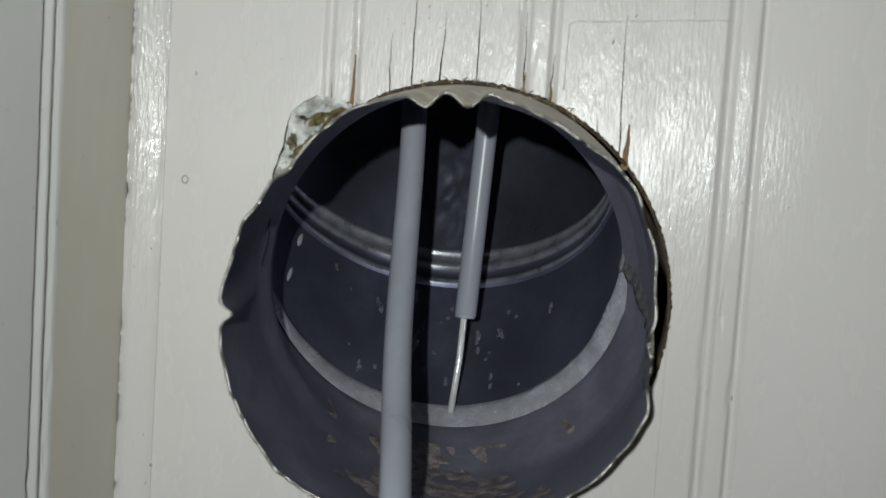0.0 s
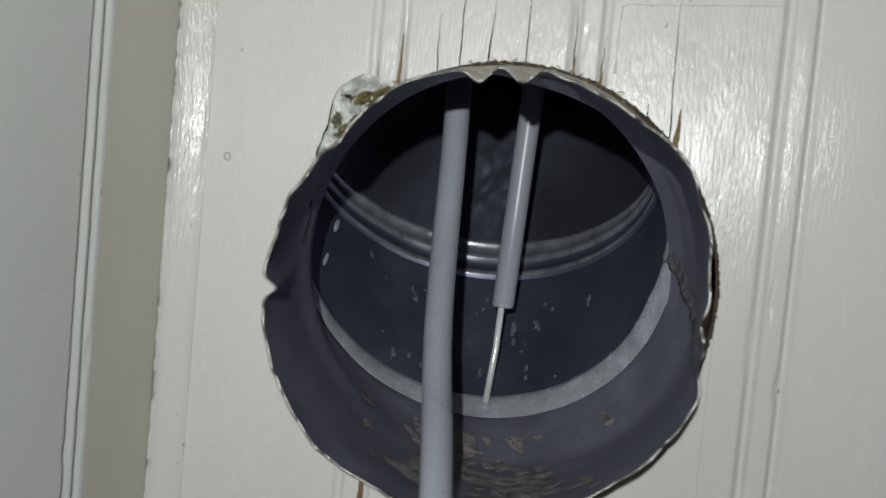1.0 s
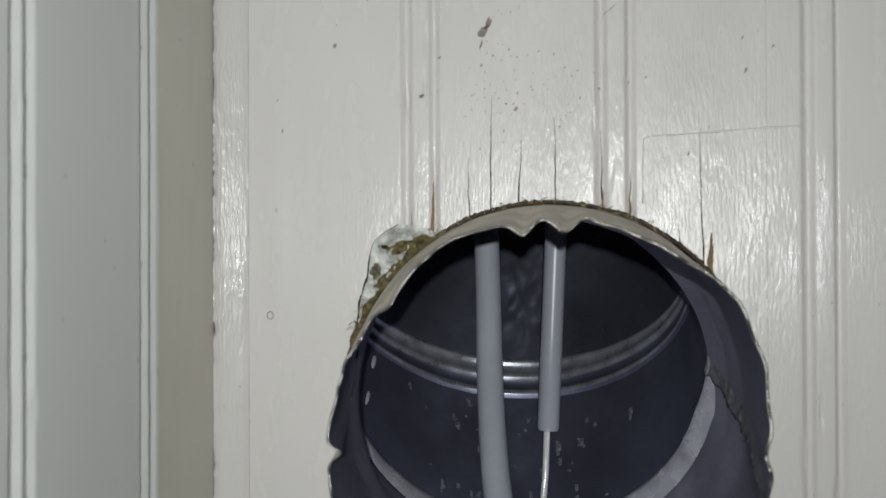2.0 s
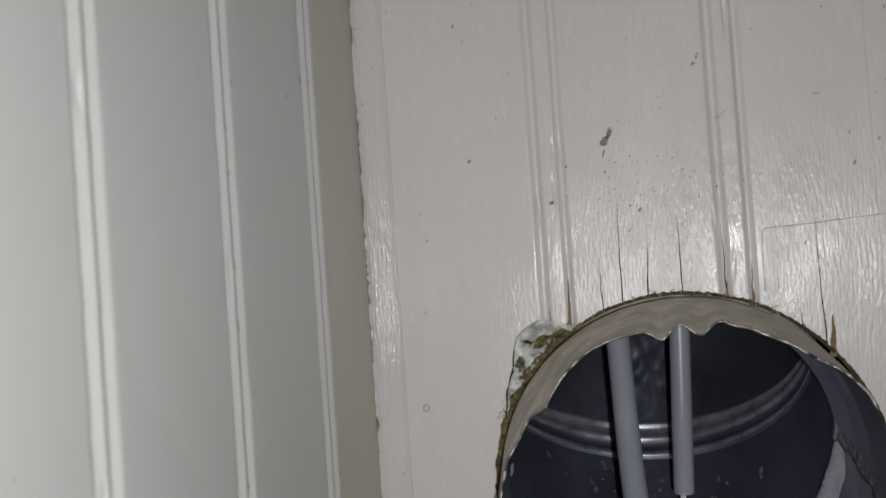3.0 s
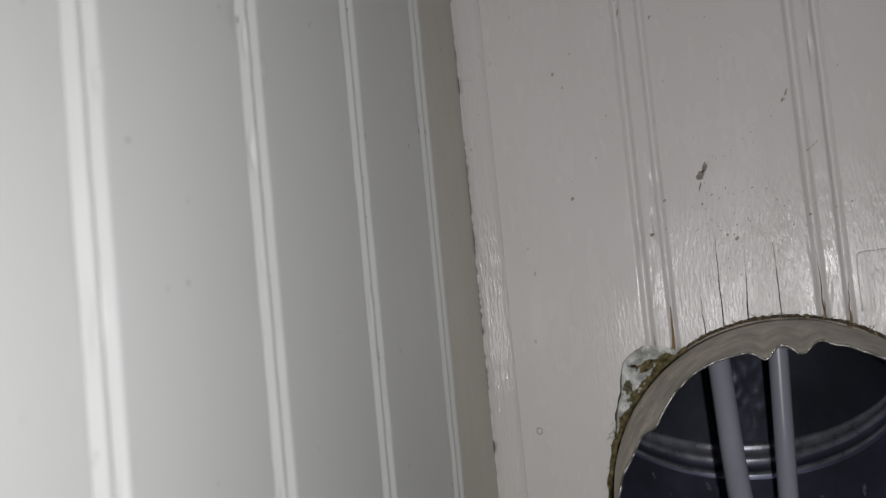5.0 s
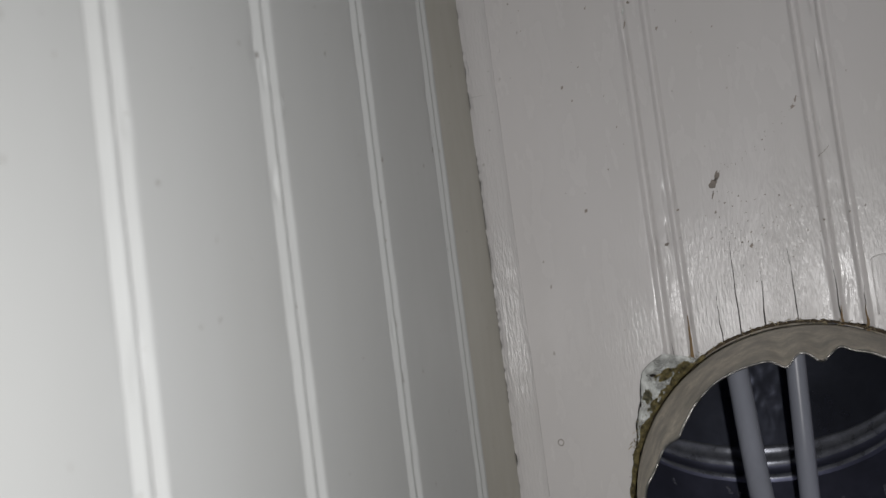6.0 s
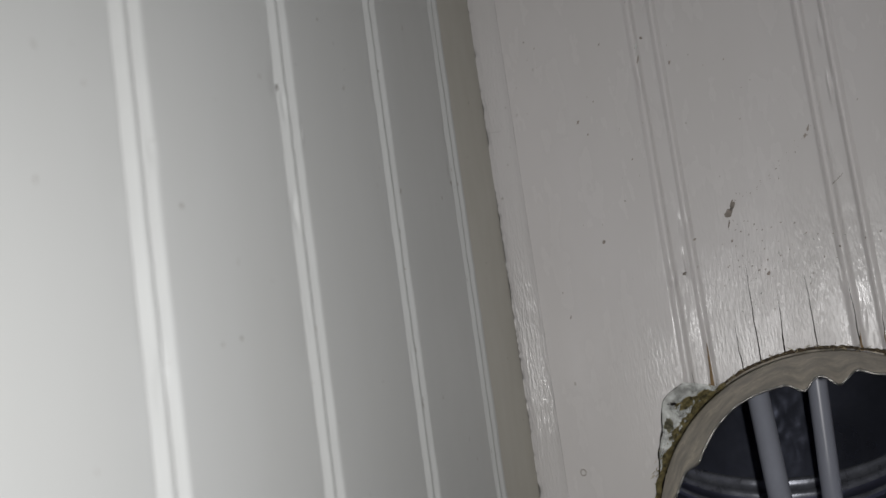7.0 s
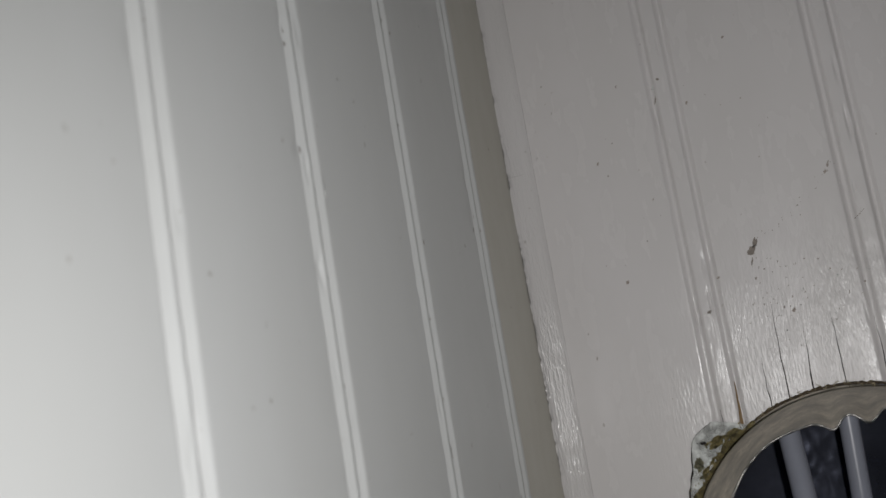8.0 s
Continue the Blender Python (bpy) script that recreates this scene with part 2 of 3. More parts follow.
def plank(wall, centre, along_y, us, mat, cut=False, label="", proud=0.0, wobble=0.0):
    """One upright board. centre: where its bead lies along the wall."""
    verts, faces, idx = [], [], []

    def put(u, z, d):
        if along_y:
            verts.append((XA - d, centre + u, z))
        else:
            verts.append((centre + u, d, z))
        return len(verts) - 1

    def depth(u, z):
        s = centre * 40 + (300 if along_y else 0)
        near = max(0.0, 1 - abs(u) / 0.012)
        k = (0.00025 * nz(u * 160, z * 60, s) + 0.0002 * nz(u * 60, z * 190, s + 3)) * min(1.0, 2 * near) * (0.3 if proud else 0.8 if along_y else 1.0)
        wear = max(0.0, nz(u * 260, z * 75, s + 9) - 0.42) * (0.0025 if along_y else 0.004) if 0.001 < abs(u) < 0.009 and not proud else 0.0
        q = (us[-1] - u) / (us[-1] - us[0])
        lean = proud * (0.04 + 0.54 * q + 0.42 * q ** 3) + 0.0003 if proud else 0.0
        return profile(u, along_y) * (0.25 if proud else 0.72 if centre == 0 else 1) + k + wear - lean

    def sheet(lo, hi, rows, edge_low, edge_high):
        grid = []
        for i, u in enumerate(us):
            a, b = lo(u), hi(u)
            if a is None or b is None:
                grid.append(None)
                continue
            col = []
            for k in range(rows + 1):
                z = a + (b - a) * k / rows
                uu = u
                if wobble and i == 0:
                    uu = u + wobble * nz(z * 35, 0.3, 4) + wobble * nz(z * 170, 0.3, 5) + wobble * nz(z * 520, 0.3, 6)
                col.append(put(uu, z, depth(u, z)))
            grid.append(col)
        for g, h in zip(grid, grid[1:]):
            if g and h:
                for k in range(rows):
                    faces.append((g[k], h[k], h[k + 1], g[k + 1]))
                    idx.append(0)
        for k, on in ((0, edge_low), (rows, edge_high)):
            if not on:
                continue
            prev = None
            for u, g in zip(us, grid):
                if not g:
                    prev = None
                    continue
                v = verts[g[k]]
                w = put(u, v[2], THICK)
                top = put(u, v[2], depth(u, v[2]))
                if prev:
                    faces.append((prev[0], top, w, prev[1]))
                    idx.append(1)
                prev = (top, w)

    if cut:
        top = lambda u: hole_edge(centre + u, True)
        low = lambda u: hole_edge(centre + u, False)
        hit = lambda u: top(u) is not None
        sheet(lambda u: top(u) if hit(u) else None, lambda u: 0.42, 130, True, False)
        sheet(lambda u: -0.42, lambda u: low(u) if hit(u) else None, 70, False, True)
        sheet(lambda u: None if hit(u) and abs(top(u) - low(u)) > 1e-4 else HZ, lambda u: 0.42, 130, False, False)
        sheet(lambda u: None if hit(u) and abs(top(u) - low(u)) > 1e-4 else -0.42, lambda u: HZ, 70, False, False)
    else:
        sheet(lambda u: -0.42, lambda u: 0.42, 1000 if proud else 330 if centre < 0.2 and (not along_y or centre > -0.45) else 40, False, False)
    sheet(lambda u: 0.42, lambda u: Z1, 1, False, False)
    sheet(lambda u: Z0, lambda u: -0.42, 1, False, False)
    # the two long side edges and the back
    n = []
    for u in (us[0], us[-1]):
        a, c = (hole_edge(centre + u, False), hole_edge(centre + u, True)) if cut else (None, None)
        for lo, hi in (((Z0, a), (c, Z1)) if a is not None else ((Z0, Z1),)):
            f = [put(u, z, depth(u, z) + 0.0002) for z in (lo, hi)]
            b = [put(u, z, THICK) for z in (lo, hi)]
            faces.append((f[0], f[1], b[1], b[0]))
            idx.append(0)
            n.append(b)
    if not cut:
        faces.append((n[0][0], n[1][0], n[1][1], n[0][1]))
        idx.append(1)
    if along_y:
        faces[:] = [f[::-1] for f in faces]
    me = mesh_of("plank", verts, faces, [mat, WOOD], idx)
    ob = part("plank", me, wall, label)
    return ob


def cut_us(centre):
    """Finer columns where the hole runs through a board."""
    us = set(US)
    u = US[0]
    while u < US[-1]:
        us.add(round(u, 5))
        u += 0.0015
    for e in (HX - HR, HX + HR):
        for k in range(0, 14):
            for s in (-1, 1):
                w = round(e + s * 0.00006 * k * k - centre, 6)
                if US[0] < w < US[-1]:
                    us.add(w)
    return sorted(us)


# front wall: the ripped strip in the corner, then whole boards
plank(wall_north, -0.0800, False, [-0.0074, -0.0071, -0.0055, -0.004, -0.002, 0, 0.002, 0.0036, 0.0042, 0.0047, 0.005, 0.0054], PAINT_STRIP,
      label="narrow ripped board in the corner with a rough painted edge", proud=0.0078, wobble=0.0006)
for k in range(29):
    c = BOARD * k
    hit = c - 0.07 < HX + HR and c + 0.01 > HX - HR
    plank(wall_north, c, False, sorted({-0.07455, *cut_us(c)}) if k == 0 else cut_us(c) if hit else US, PAINT, hit, "board sawn through by the round hole, cracked above it" if hit else "")
# side wall
for k in range(31):
    plank(wall_west, -0.0686 - 0.0796 * k, True, US, PAINT_SIDE)
plank(wall_west, -0.0686 + 0.0796, True, [u for u in US if u < -0.008], PAINT_CORNER)

# ---- the stove pipe elbow ----
# sections: middle, tilt of its plane, radius, spread
BUMPS = ((95.5, -4.3, 3), (90.5, 0.8, 2.6), (84.5, -3.5, 2.8), (79, 2.4, 3), (72, 1.7, 5), (60, 1.6, 9), (45, 3.4, 7), (36, 3.5, 6),
         (24, 2.0, 8), (10, -1.4, 7), (-1, -3.4, 5), (-11, -1.2, 4), (-19, 2.2, 4), (-27, 2.1, 6), (-38, 1.0, 8), (115, 0.7, 10),
         (125, -1.0, 6), (133, -2.6, 5), (139, -3.8, 4), (146, -1.6, 5), (153, -2.2, 5), (163, -1.7, 6), (172, -1.4, 5), (179, -0.2, 3),
         (183.5, -5.2, 2), (195, 1.0, 8), (208, 1.4, 9), (221, 2.0, 9), (234, 1.5, 9))
SECT = 432


def rim_shift(deg):
    s = 0.0
    for a, h, w in BUMPS:
        d = (deg - a + 180) % 360 - 180
        s += h * math.exp(-(d / w) ** 2)
    return s * 0.001


def crimp_at(deg, crimp, y):
    """The crimp fades out towards the wall, and the side by the boards is pressed in."""
    d = (deg - 8 + 180) % 360 - 180
    return rim_shift(deg) * crimp - 0.0055 * math.exp(-(d / 32) ** 2) * (1 - crimp) * max(0.0, min(1.0, (0.036 - y) / 0.016))


def rim_y(deg):
    """Torn front edge: how far it stands out of line."""
    return 0.0035 * nz(math.cos(radians(deg)) * 5, math.sin(radians(deg)) * 5, 0.5, 6) + 0.0012 * nz(math.cos(radians(deg)) * 22, math.sin(radians(deg)) * 22, 0, 8)


A, M, B = (0.0546, -0.065, -0.0958, 0), (0.0530, 0.020, -0.0950, 8), (0.0358, 0.0455, -0.0866, 22)
C, D, E = (0.0290, 0.0723, -0.0401, 49), (0.0440, 0.104, 0.05, 88), (0.0440, 0.105, 0.80, 90)


def lerp(p, q, s):
    return tuple(a + (b - a) * s for a, b in zip(p, q))


def elbow_sections():
    """Middle (x, y, z), tilt in degrees, radius, crimp share, all along the elbow."""
    rows = []
    R = 0.0845
    for i in range(17):
        s = i / 16
        rows.append((*lerp(A, M, s), 0.0762 + 0.0080 * min(1, s / 0.76) ** 0.9, max(0, 1 - s / 0.74)))
    for i in range(1, 7):
        s = i / 6 * 0.55
        rows.append((*lerp(M, B, s), 0.0842 + (R - 0.0842) * s / 0.55, 0))
    bead = ((-0.10, 0.0), (-0.05, 0.0004), (0.0, 0.0004), (0.05, 0.0))
    for ds, dr in bead:
        rows.append((*(lerp(M, B, 1 + ds * 4) if ds <= 0 else lerp(B, C, ds)), R - 0.0002 + dr, 0))
    for i in range(1, 9):
        rows.append((*lerp(B, C, 0.03 + 0.80 * i / 8), R - 0.0004 + 0.0021 * i / 8, 0))
    bead2 = ((-0.15, 0.0), (-0.08, 0.0003), (0.0, 0.0003), (0.05, 0.0))
    for ds, dr in bead2:
        rows.append((*(lerp(B, C, 1 + ds) if ds <= 0 else lerp(C, D, ds)), R + 0.0017 + dr, 0))
    for i in range(1, 49):
        rows.append((*lerp(C, D, 0.02 + 0.96 * i / 48), R + 0.0015, 0))
    for i in range(6):
        rows.append((*lerp(D, E, 0.02 + 0.98 * i / 5), R + 0.0013, 0))
    return rows


def elbow():
    every = elbow_sections()
    first = next(i for i, r in enumerate(every) if r[3] >= B[3])
    split = next(i for i, r in enumerate(every) if r[3] >= C[3])
    pipe = tagged(new("stovepipe_elbow"), "sooty galvanised steel stovepipe elbow with a torn crimped edge", "stovepipe")
    pipe.location = (0.0546, 0, -0.0958)
    off = Vector(pipe.location)
    for name, inner, mat, lab in (("mouth_lining", True, MOUTH_STEEL, "paler grey inside of the crimped mouth"), ("lining", True, SOOTED, "black sooted inside of the elbow"), ("flue_lining", True, FLUE, "dark glossy inside of the upright flue"), ("shell", False, TIN, "dull beige galvanised outside")):
        verts, faces = [], []
        rows = every[:first + 1] if name == "mouth_lining" else every[first:split + 1] if name == "lining" else every[split:] if name == "flue_lining" else every
        for x, y, z, th, r, crimp in rows:
            ct, st = math.cos(radians(th)), math.sin(radians(th))
            for k in range(SECT):
                deg = 360 * k / SECT
                a = radians(deg)
                rr = r + crimp_at(deg, crimp, y) + (0 if inner else 0.0006)
                px, pz = x + rr * math.cos(a), z + rr * math.sin(a) * ct
                if name == "flue_lining" and math.sin(a) < -0.5:
                    w = math.exp(-((px - 0.028) / 0.014) ** 2) * math.exp(-((pz + 0.060) / 0.026) ** 2)
                    run = px - 0.0245 + 0.30 * (pz + 0.0437) + 0.0022 * nz(pz * 120, 1.5, 3)
                    rr += w * (0.0015 * (abs(nz(px * 130, 2.0, pz * 95, 4)) - 0.2) + 0.0006 * nz(px * 320, 5.0, pz * 260, 6) - 0.0008 * math.exp(-(run / 0.0013) ** 2))
                rr += 0.0004 * nz(math.cos(a) * 2.2, math.sin(a) * 2.2, y * 30 + z * 20, 3)
                dy = crimp * rim_y(deg)
                v = Vector((x + rr * math.cos(a), y + dy - rr * math.sin(a) * st, z + rr * math.sin(a) * ct))
                verts.append(v - off)
        for i in range(len(rows) - 1):
            for k in range(SECT):
                n = (k + 1) % SECT
                f = (i * SECT + k, i * SECT + n, (i + 1) * SECT + n, (i + 1) * SECT + k)
                faces.append(f if inner else f[::-1])
        part(name, mesh_of(name, verts, faces, [mat]), pipe, lab)
    # pressed beads at the two joints
    for prev, knot, nxt, l0, l1, r, ribs in ((M, B, C, 0.030, 0.056, 0.0840, ((-0.0058, -0.0003), (-0.0045, 0.0008), (-0.0020, 0.0026), (0.0000, 0.0034), (0.0020, 0.0028), (0.0035, -0.0003))),
                                             (B, C, D, 0.056, 0.0955, 0.0862, ((-0.0082, -0.0012), (-0.0070, 0.0010), (-0.0061, 0.0017), (-0.0052, 0.0010), (-0.0045, 0.0), (-0.0030, 0.0001), (-0.0017, 0.0002),
                                                                                       (-0.0009, 0.0012), (0.0, 0.0018), (0.0009, 0.0012), (0.0016, 0.0006), (0.0036, 0.0006), (0.0042, 0.0013), (0.0050, 0.0018), (0.0058, 0.0010), (0.0072, -0.0012)))):
        name = "joint_ring"
        verts, faces = [], []
        for along, rise in ribs:
            x, y, z, th = lerp(prev, knot, 1 + along / l0) if along < 0 else lerp(knot, nxt, along / l1)
            ct, st = math.cos(radians(th)), math.sin(radians(th))
            for k in range(SECT // 2):
                a = 4 * math.pi * k / SECT
                rr = r - 0.0004 - rise + 0.0003 * nz(math.cos(a) * 5, math.sin(a) * 5, along * 300, 9)
                if l0 < 0.04:
                    # the first bead stands out on floor and crown, sunk where it fades dark
                    rr += 0.0045 * min(1.0, max(0.0, min(abs((math.degrees(a) - 272 + 180) % 360 - 180) - 76, abs(math.degrees(a) - 104) - 30) / 22))
                verts.append(Vector((x + rr * math.cos(a), y - rr * math.sin(a) * st, z + rr * math.sin(a) * ct)) - off)
        n2, sooty = SECT // 2, []
        for i in range(len(ribs) - 1):
            for k in range(n2):
                n = (k + 1) % n2
                faces.append((i * n2 + k, i * n2 + n, (i + 1) * n2 + n, (i + 1) * n2 + k))
                sooty.append(1 if l0 > 0.04 and (3 <= i <= 5 or i == 0) else 0)
        part(name, mesh_of(name, verts, faces, [BEAD_AND_GLINT if l0 < 0.04 else JOINT, SOOTED], sooty), pipe, "pressed steel bead at the joint")
    # bright raw edge of the sheet
    verts, faces = [], []
    x, y, z, th, r, crimp = every[0]
    for k in range(SECT):
        deg = 360 * k / SECT
        a = radians(deg)
        for dr, dyy in ((-0.0001, 0.0004), (-0.0002, -0.0003), (0.0008, -0.0003), (0.0007, 0.0004)):
            rr = r + rim_shift(deg) + dr + 0.0004 * nz(math.cos(a) * 2.2, math.sin(a) * 2.2, y * 30 + z * 20, 3)
            verts.append(Vector((x + rr * math.cos(a), y + rim_y(deg) + dyy, z + rr * math.sin(a))) - off)
    for k in range(SECT):
        n = (k + 1) % SECT
        for j in range(4):
            faces.append((k * 4 + j, n * 4 + j, n * 4 + (j + 1) % 4, k * 4 + (j + 1) % 4))
    part("cut_edge", mesh_of("cut_edge", verts, faces, [BRIGHT]), pipe, "bright torn sheet edge")
    return pipe


pipe = elbow()


def torn_seam():
    """Ragged lap seam inside the elbow, from its mouth to the first joint."""
    rows = elbow_sections()[2:27]
    verts, faces, per = [], [], 6
    fine = [lerp(p, q, k / per) for p, q in zip(rows, rows[1:]) for k in range(per)]
    for i, (x, y, z, th, r, crimp) in enumerate(fine):
        s = i / (len(fine) - 1)
        ct, st = math.cos(radians(th)), math.sin(radians(th))
        mid = -13 + 17 * s + 2.0 * nz(s * 9, 0.4, 1)
        rag = 1.6 + 2.2 * abs(nz(s * 16, 2.2, 5)) + 1.2 * nz(s * 45, 1.1, 2)
        for k, (dd, lift) in enumerate(((4.0, -0.0004), (2.0, 0.0004), (0.0, 0.0008), (-0.6 * rag, 0.0013), (-rag, 0.0018 + 0.0010 * nz(s * 30, 0, 7)), (-rag, 0.0010))):
            deg = mid + dd
            a = radians(deg)
            rr = r + crimp_at(deg, crimp, y) - lift
            verts.append(Vector((x + rr * math.cos(a), y - rr * math.sin(a) * st, z + rr * math.sin(a) * ct)) - pipe.location)
    for i in range(len(fine) - 1):
        for k in range(5):
            faces.append((i * 6 + k, i * 6 + k + 1, i * 6 + 7 + k, i * 6 + 6 + k))
    part("torn_seam", mesh_of("torn_seam", verts, faces, [TORN]), pipe, "ragged grey torn lap seam")


torn_seam()


def dab(along, deg, long, wide):
    """A small pale bump painted in for a glint on the lining between the two joints."""
    verts, faces, n = [], [], 14
    for q, lift in ((0.0, 0.0013), (0.55, 0.0011), (1.0, 0.0002)):
        for k in range(n):
            a = 2 * math.pi * k / n
            x, y, z, th = lerp(B, C, along + wide * q * math.cos(a) / 0.056)
            w = radians(deg) + (long * q * math.sin(a) + 0.3 * wide * q * math.cos(a)) / 0.084
            ct, st = math.cos(radians(th)), math.sin(radians(th))
            rr = 0.0842 + 0.0020 * along - lift
            verts.append(Vector((x + rr * math.cos(w), y - rr * math.sin(w) * st, z + rr * math.sin(w) * ct)) - pipe.location)
    for i in range(2):
        for k in range(n):
            faces.append((i * n + k, i * n + (k + 1) % n, i * n + n + (k + 1) % n, i * n + n + k))
    part("glint_bump", mesh_of("glint_bump", verts, faces, [BEAD_AND_GLINT]), pipe, "small pale bump for a glint in the lining")


dab(0.746, 211.5, 0.0016, 0.0034)
dab(0.415, 208.5, 0.0013, 0.0038)

# ---- the rods ----
rod = tagged(new("hanging_rod"), "grey plastic rod hanging in the flue with a steel pin", "rod")
rod.location = (0.0480, 0.0770, -0.1149)
base = Vector(rod.location)
line = [Vector((0.0480 + 0.0435 * s, 0.0770 + 0.026 * s, -0.1149 + s)) - base for s in (0, 0.0015, 0.05, 0.12, 0.2, 0.35, 0.6, 0.9)]
part("sleeve", tube("sleeve", line, [0.0048, 0.0053] + [0.0053] * 6, [PLASTIC], 28), rod)
part("pin", tube("pin", [Vector((0.0480, 0.0770, -0.10)) - base, Vector((0.0468, 0.0750, -0.135)) - base, Vector((0.0447, 0.0715, -0.1610)) - base], 0.0016, [STEEL], 14), rod, "thin bright steel pin at the lower end")

push = tagged(new("sweeping_rod"), "pale grey plastic sweeping rod bent from the pipe to the floor", "rod")
push.location = (0.07, -0.30, Z0)
base = Vector(push.location)
keys = [(0.034, 0.080, 0.84), (0.024, 0.075, 0.30), (0.0195, 0.062, 0.06), (0.0225, 0.047, -0.04), (0.0300, 0.002, -0.115), (0.050, -0.088, -0.183), (0.060, -0.17, -0.30), (0.062, -0.24, -0.6), (0.07, -0.29, -1.1), (0.07, -0.30, Z0)]


def smooth_line(pts, n):
    pts = [Vector(p) for p in pts]
    pts = [pts[0] * 2 - pts[1]] + pts + [pts[-1] * 2 - pts[-2]]
    out = []
    for i in range(1, len(pts) - 2):
        a, b, c, d = pts[i - 1:i + 3]
        for k in range(n):
            s = k / n
            out.append(0.5 * (2 * b + (c - a) * s + (2 * a - 5 * b + 4 * c - d) * s * s + (3 * b - a - 3 * c + d) * s ** 3))
    return out + [pts[-2]]


part("shaft", tube("shaft", [p - base for p in smooth_line(keys, 10)], 0.0058, [PLASTIC], 28), push)


# ---- damage round the hole ----
def ring_patch(name, a0, a1, width, inner, lift, lump, mat, label, seed, steps=60, across=10, y0=-0.0006, jitter=0.0016):
    """A lumpy crust along the hole's edge between two angles, width(s) metres wide."""
    verts, faces = [], []
    for i in range(steps + 1):
        s = i / steps
        a = radians(a0 + (a1 - a0) * s)
        w = width(s)
        for k in range(across + 1):
            q = k / across
            r = HR + inner(s) + w * q + jitter * nz(s * 14, q * 2, seed) * (0.3 + q)
            edge = min(1.0, 4 * q * (1 - q) + 0.15) * min(1.0, 8 * s * (1 - s))
            d = lift * edge + lump * edge * nz(math.cos(a) * r * 420, math.sin(a) * r * 420, seed) + lump * 0.6 * edge * nz(math.cos(a) * r * 1100, math.sin(a) * r * 1100, seed + 3)
            verts.append((HX + r * math.cos(a), y0 - max(d, -0.0002), HZ + r * math.sin(a)))
    n = across + 1
    for i in range(steps):
        for k in range(across):
            faces.append((i * n + k, i * n + k + 1, (i + 1) * n + k + 1, (i + 1) * n + k))
    return part(name, mesh_of(name, verts, faces, [mat]), wall_north, label)


def curve_of(*pts):
    def f(s):
        for (a, u), (b, v) in zip(pts, pts[1:]):
            if s <= b:
                return u + (v - u) * (s - a) / (b - a)
        return pts[-1][1]
    return f


def sliver(name, line, widths, mat, label="", y=-0.0005, taper=0.0, seed=0):
    """A thin flat streak or crack on the front boards along (x, z) points."""
    verts, faces = [], []
    n = 14
    (x0, z0), (x1, z1) = line
    for i in range(n + 1):
        s = i / n
        x = x0 + (x1 - x0) * s + 0.0007 * nz(s * 3.5, seed, 0) * min(1, 3 * s)
        z = z0 + (z1 - z0) * s
        w = widths[0] + (widths[1] - widths[0]) * max(0.0, s - taper) / (1 - taper)
        w *= 0.75 + 0.6 * abs(nz(s * 9, seed, 2))
        verts += [(x - w / 2, y, z), (x + w / 2, y, z)]
    for i in range(n):
        faces.append((2 * i, 2 * i + 1, 2 * i + 3, 2 * i + 2))
    return part(name, mesh_of(name, verts, faces, [mat]), wall_north, label)


def hole_left(z):
    return HX - math.sqrt(max(0.0, HR * HR - (z - HZ) ** 2))


def flake_left(z):
    if z < -0.028:
        return -0.0335 + 0.0128 * (z + 0.088) / 0.060 + 0.0008 * nz(z * 90, 1.0, 3)
    return -0.0207 + 0.0121 * ((z + 0.028) / 0.0107) ** 2


def flake_right(z):
    if z < -0.0215:
        return hole_left(z)
    return hole_left(-0.0215) - (hole_left(-0.0215) + 0.0086) * min(1.0, (z + 0.0215) / 0.0042) ** 1.5


def flake():
    """The lifted skin of paint between a crack and the hole."""
    verts, faces, rows, across = [], [], 120, 22
    for i in range(rows + 1):
        z = -0.087 + (0.087 - 0.0174) * i / rows
        a, b = flake_left(z), flake_right(z)
        for k in range(across + 1):
            q = k / across
            x = a + (b - a) * q
            edge = min(1.0, 5 * q + 0.15) * min(1.0, 14 * (1 - i / rows) + 0.1)
            d = (0.0011 + 0.0024 * nz(x * 190, z * 150, 2) + 0.0014 * nz(x * 520, z * 420, 5)) * edge * min(1.0, (b - a) / 0.006)
            verts.append((x, -0.0006 - max(0.0, d), z))
    n = across + 1
    for i in range(rows):
        for k in range(across):
            faces.append((i * n + k, i * n + k + 1, (i + 1) * n + k + 1, (i + 1) * n + k))
    part("paint_flake", mesh_of("paint_flake", verts, faces, [FLAKE]), wall_north, "loose white paint flake beside the hole")
    verts, faces, m = [], [], 90
    for i in range(m + 1):
        z = -0.087 + (0.087 - 0.0176) * i / m
        w = 0.00045 * (0.45 + abs(nz(z * 130, 4.0, 1)) * 1.6) * (1.25 if z < -0.03 else 0.7)
        x = flake_left(z)
        verts += [(x - w, -0.0009, z), (x + w, -0.0009, z)]
    faces = [(2 * i, 2 * i + 1, 2 * i + 3, 2 * i + 2) for i in range(m)]
    part("crack_line", mesh_of("crack_line", verts, faces, [DARK]), wall_north, "dark crack round the loose paint")


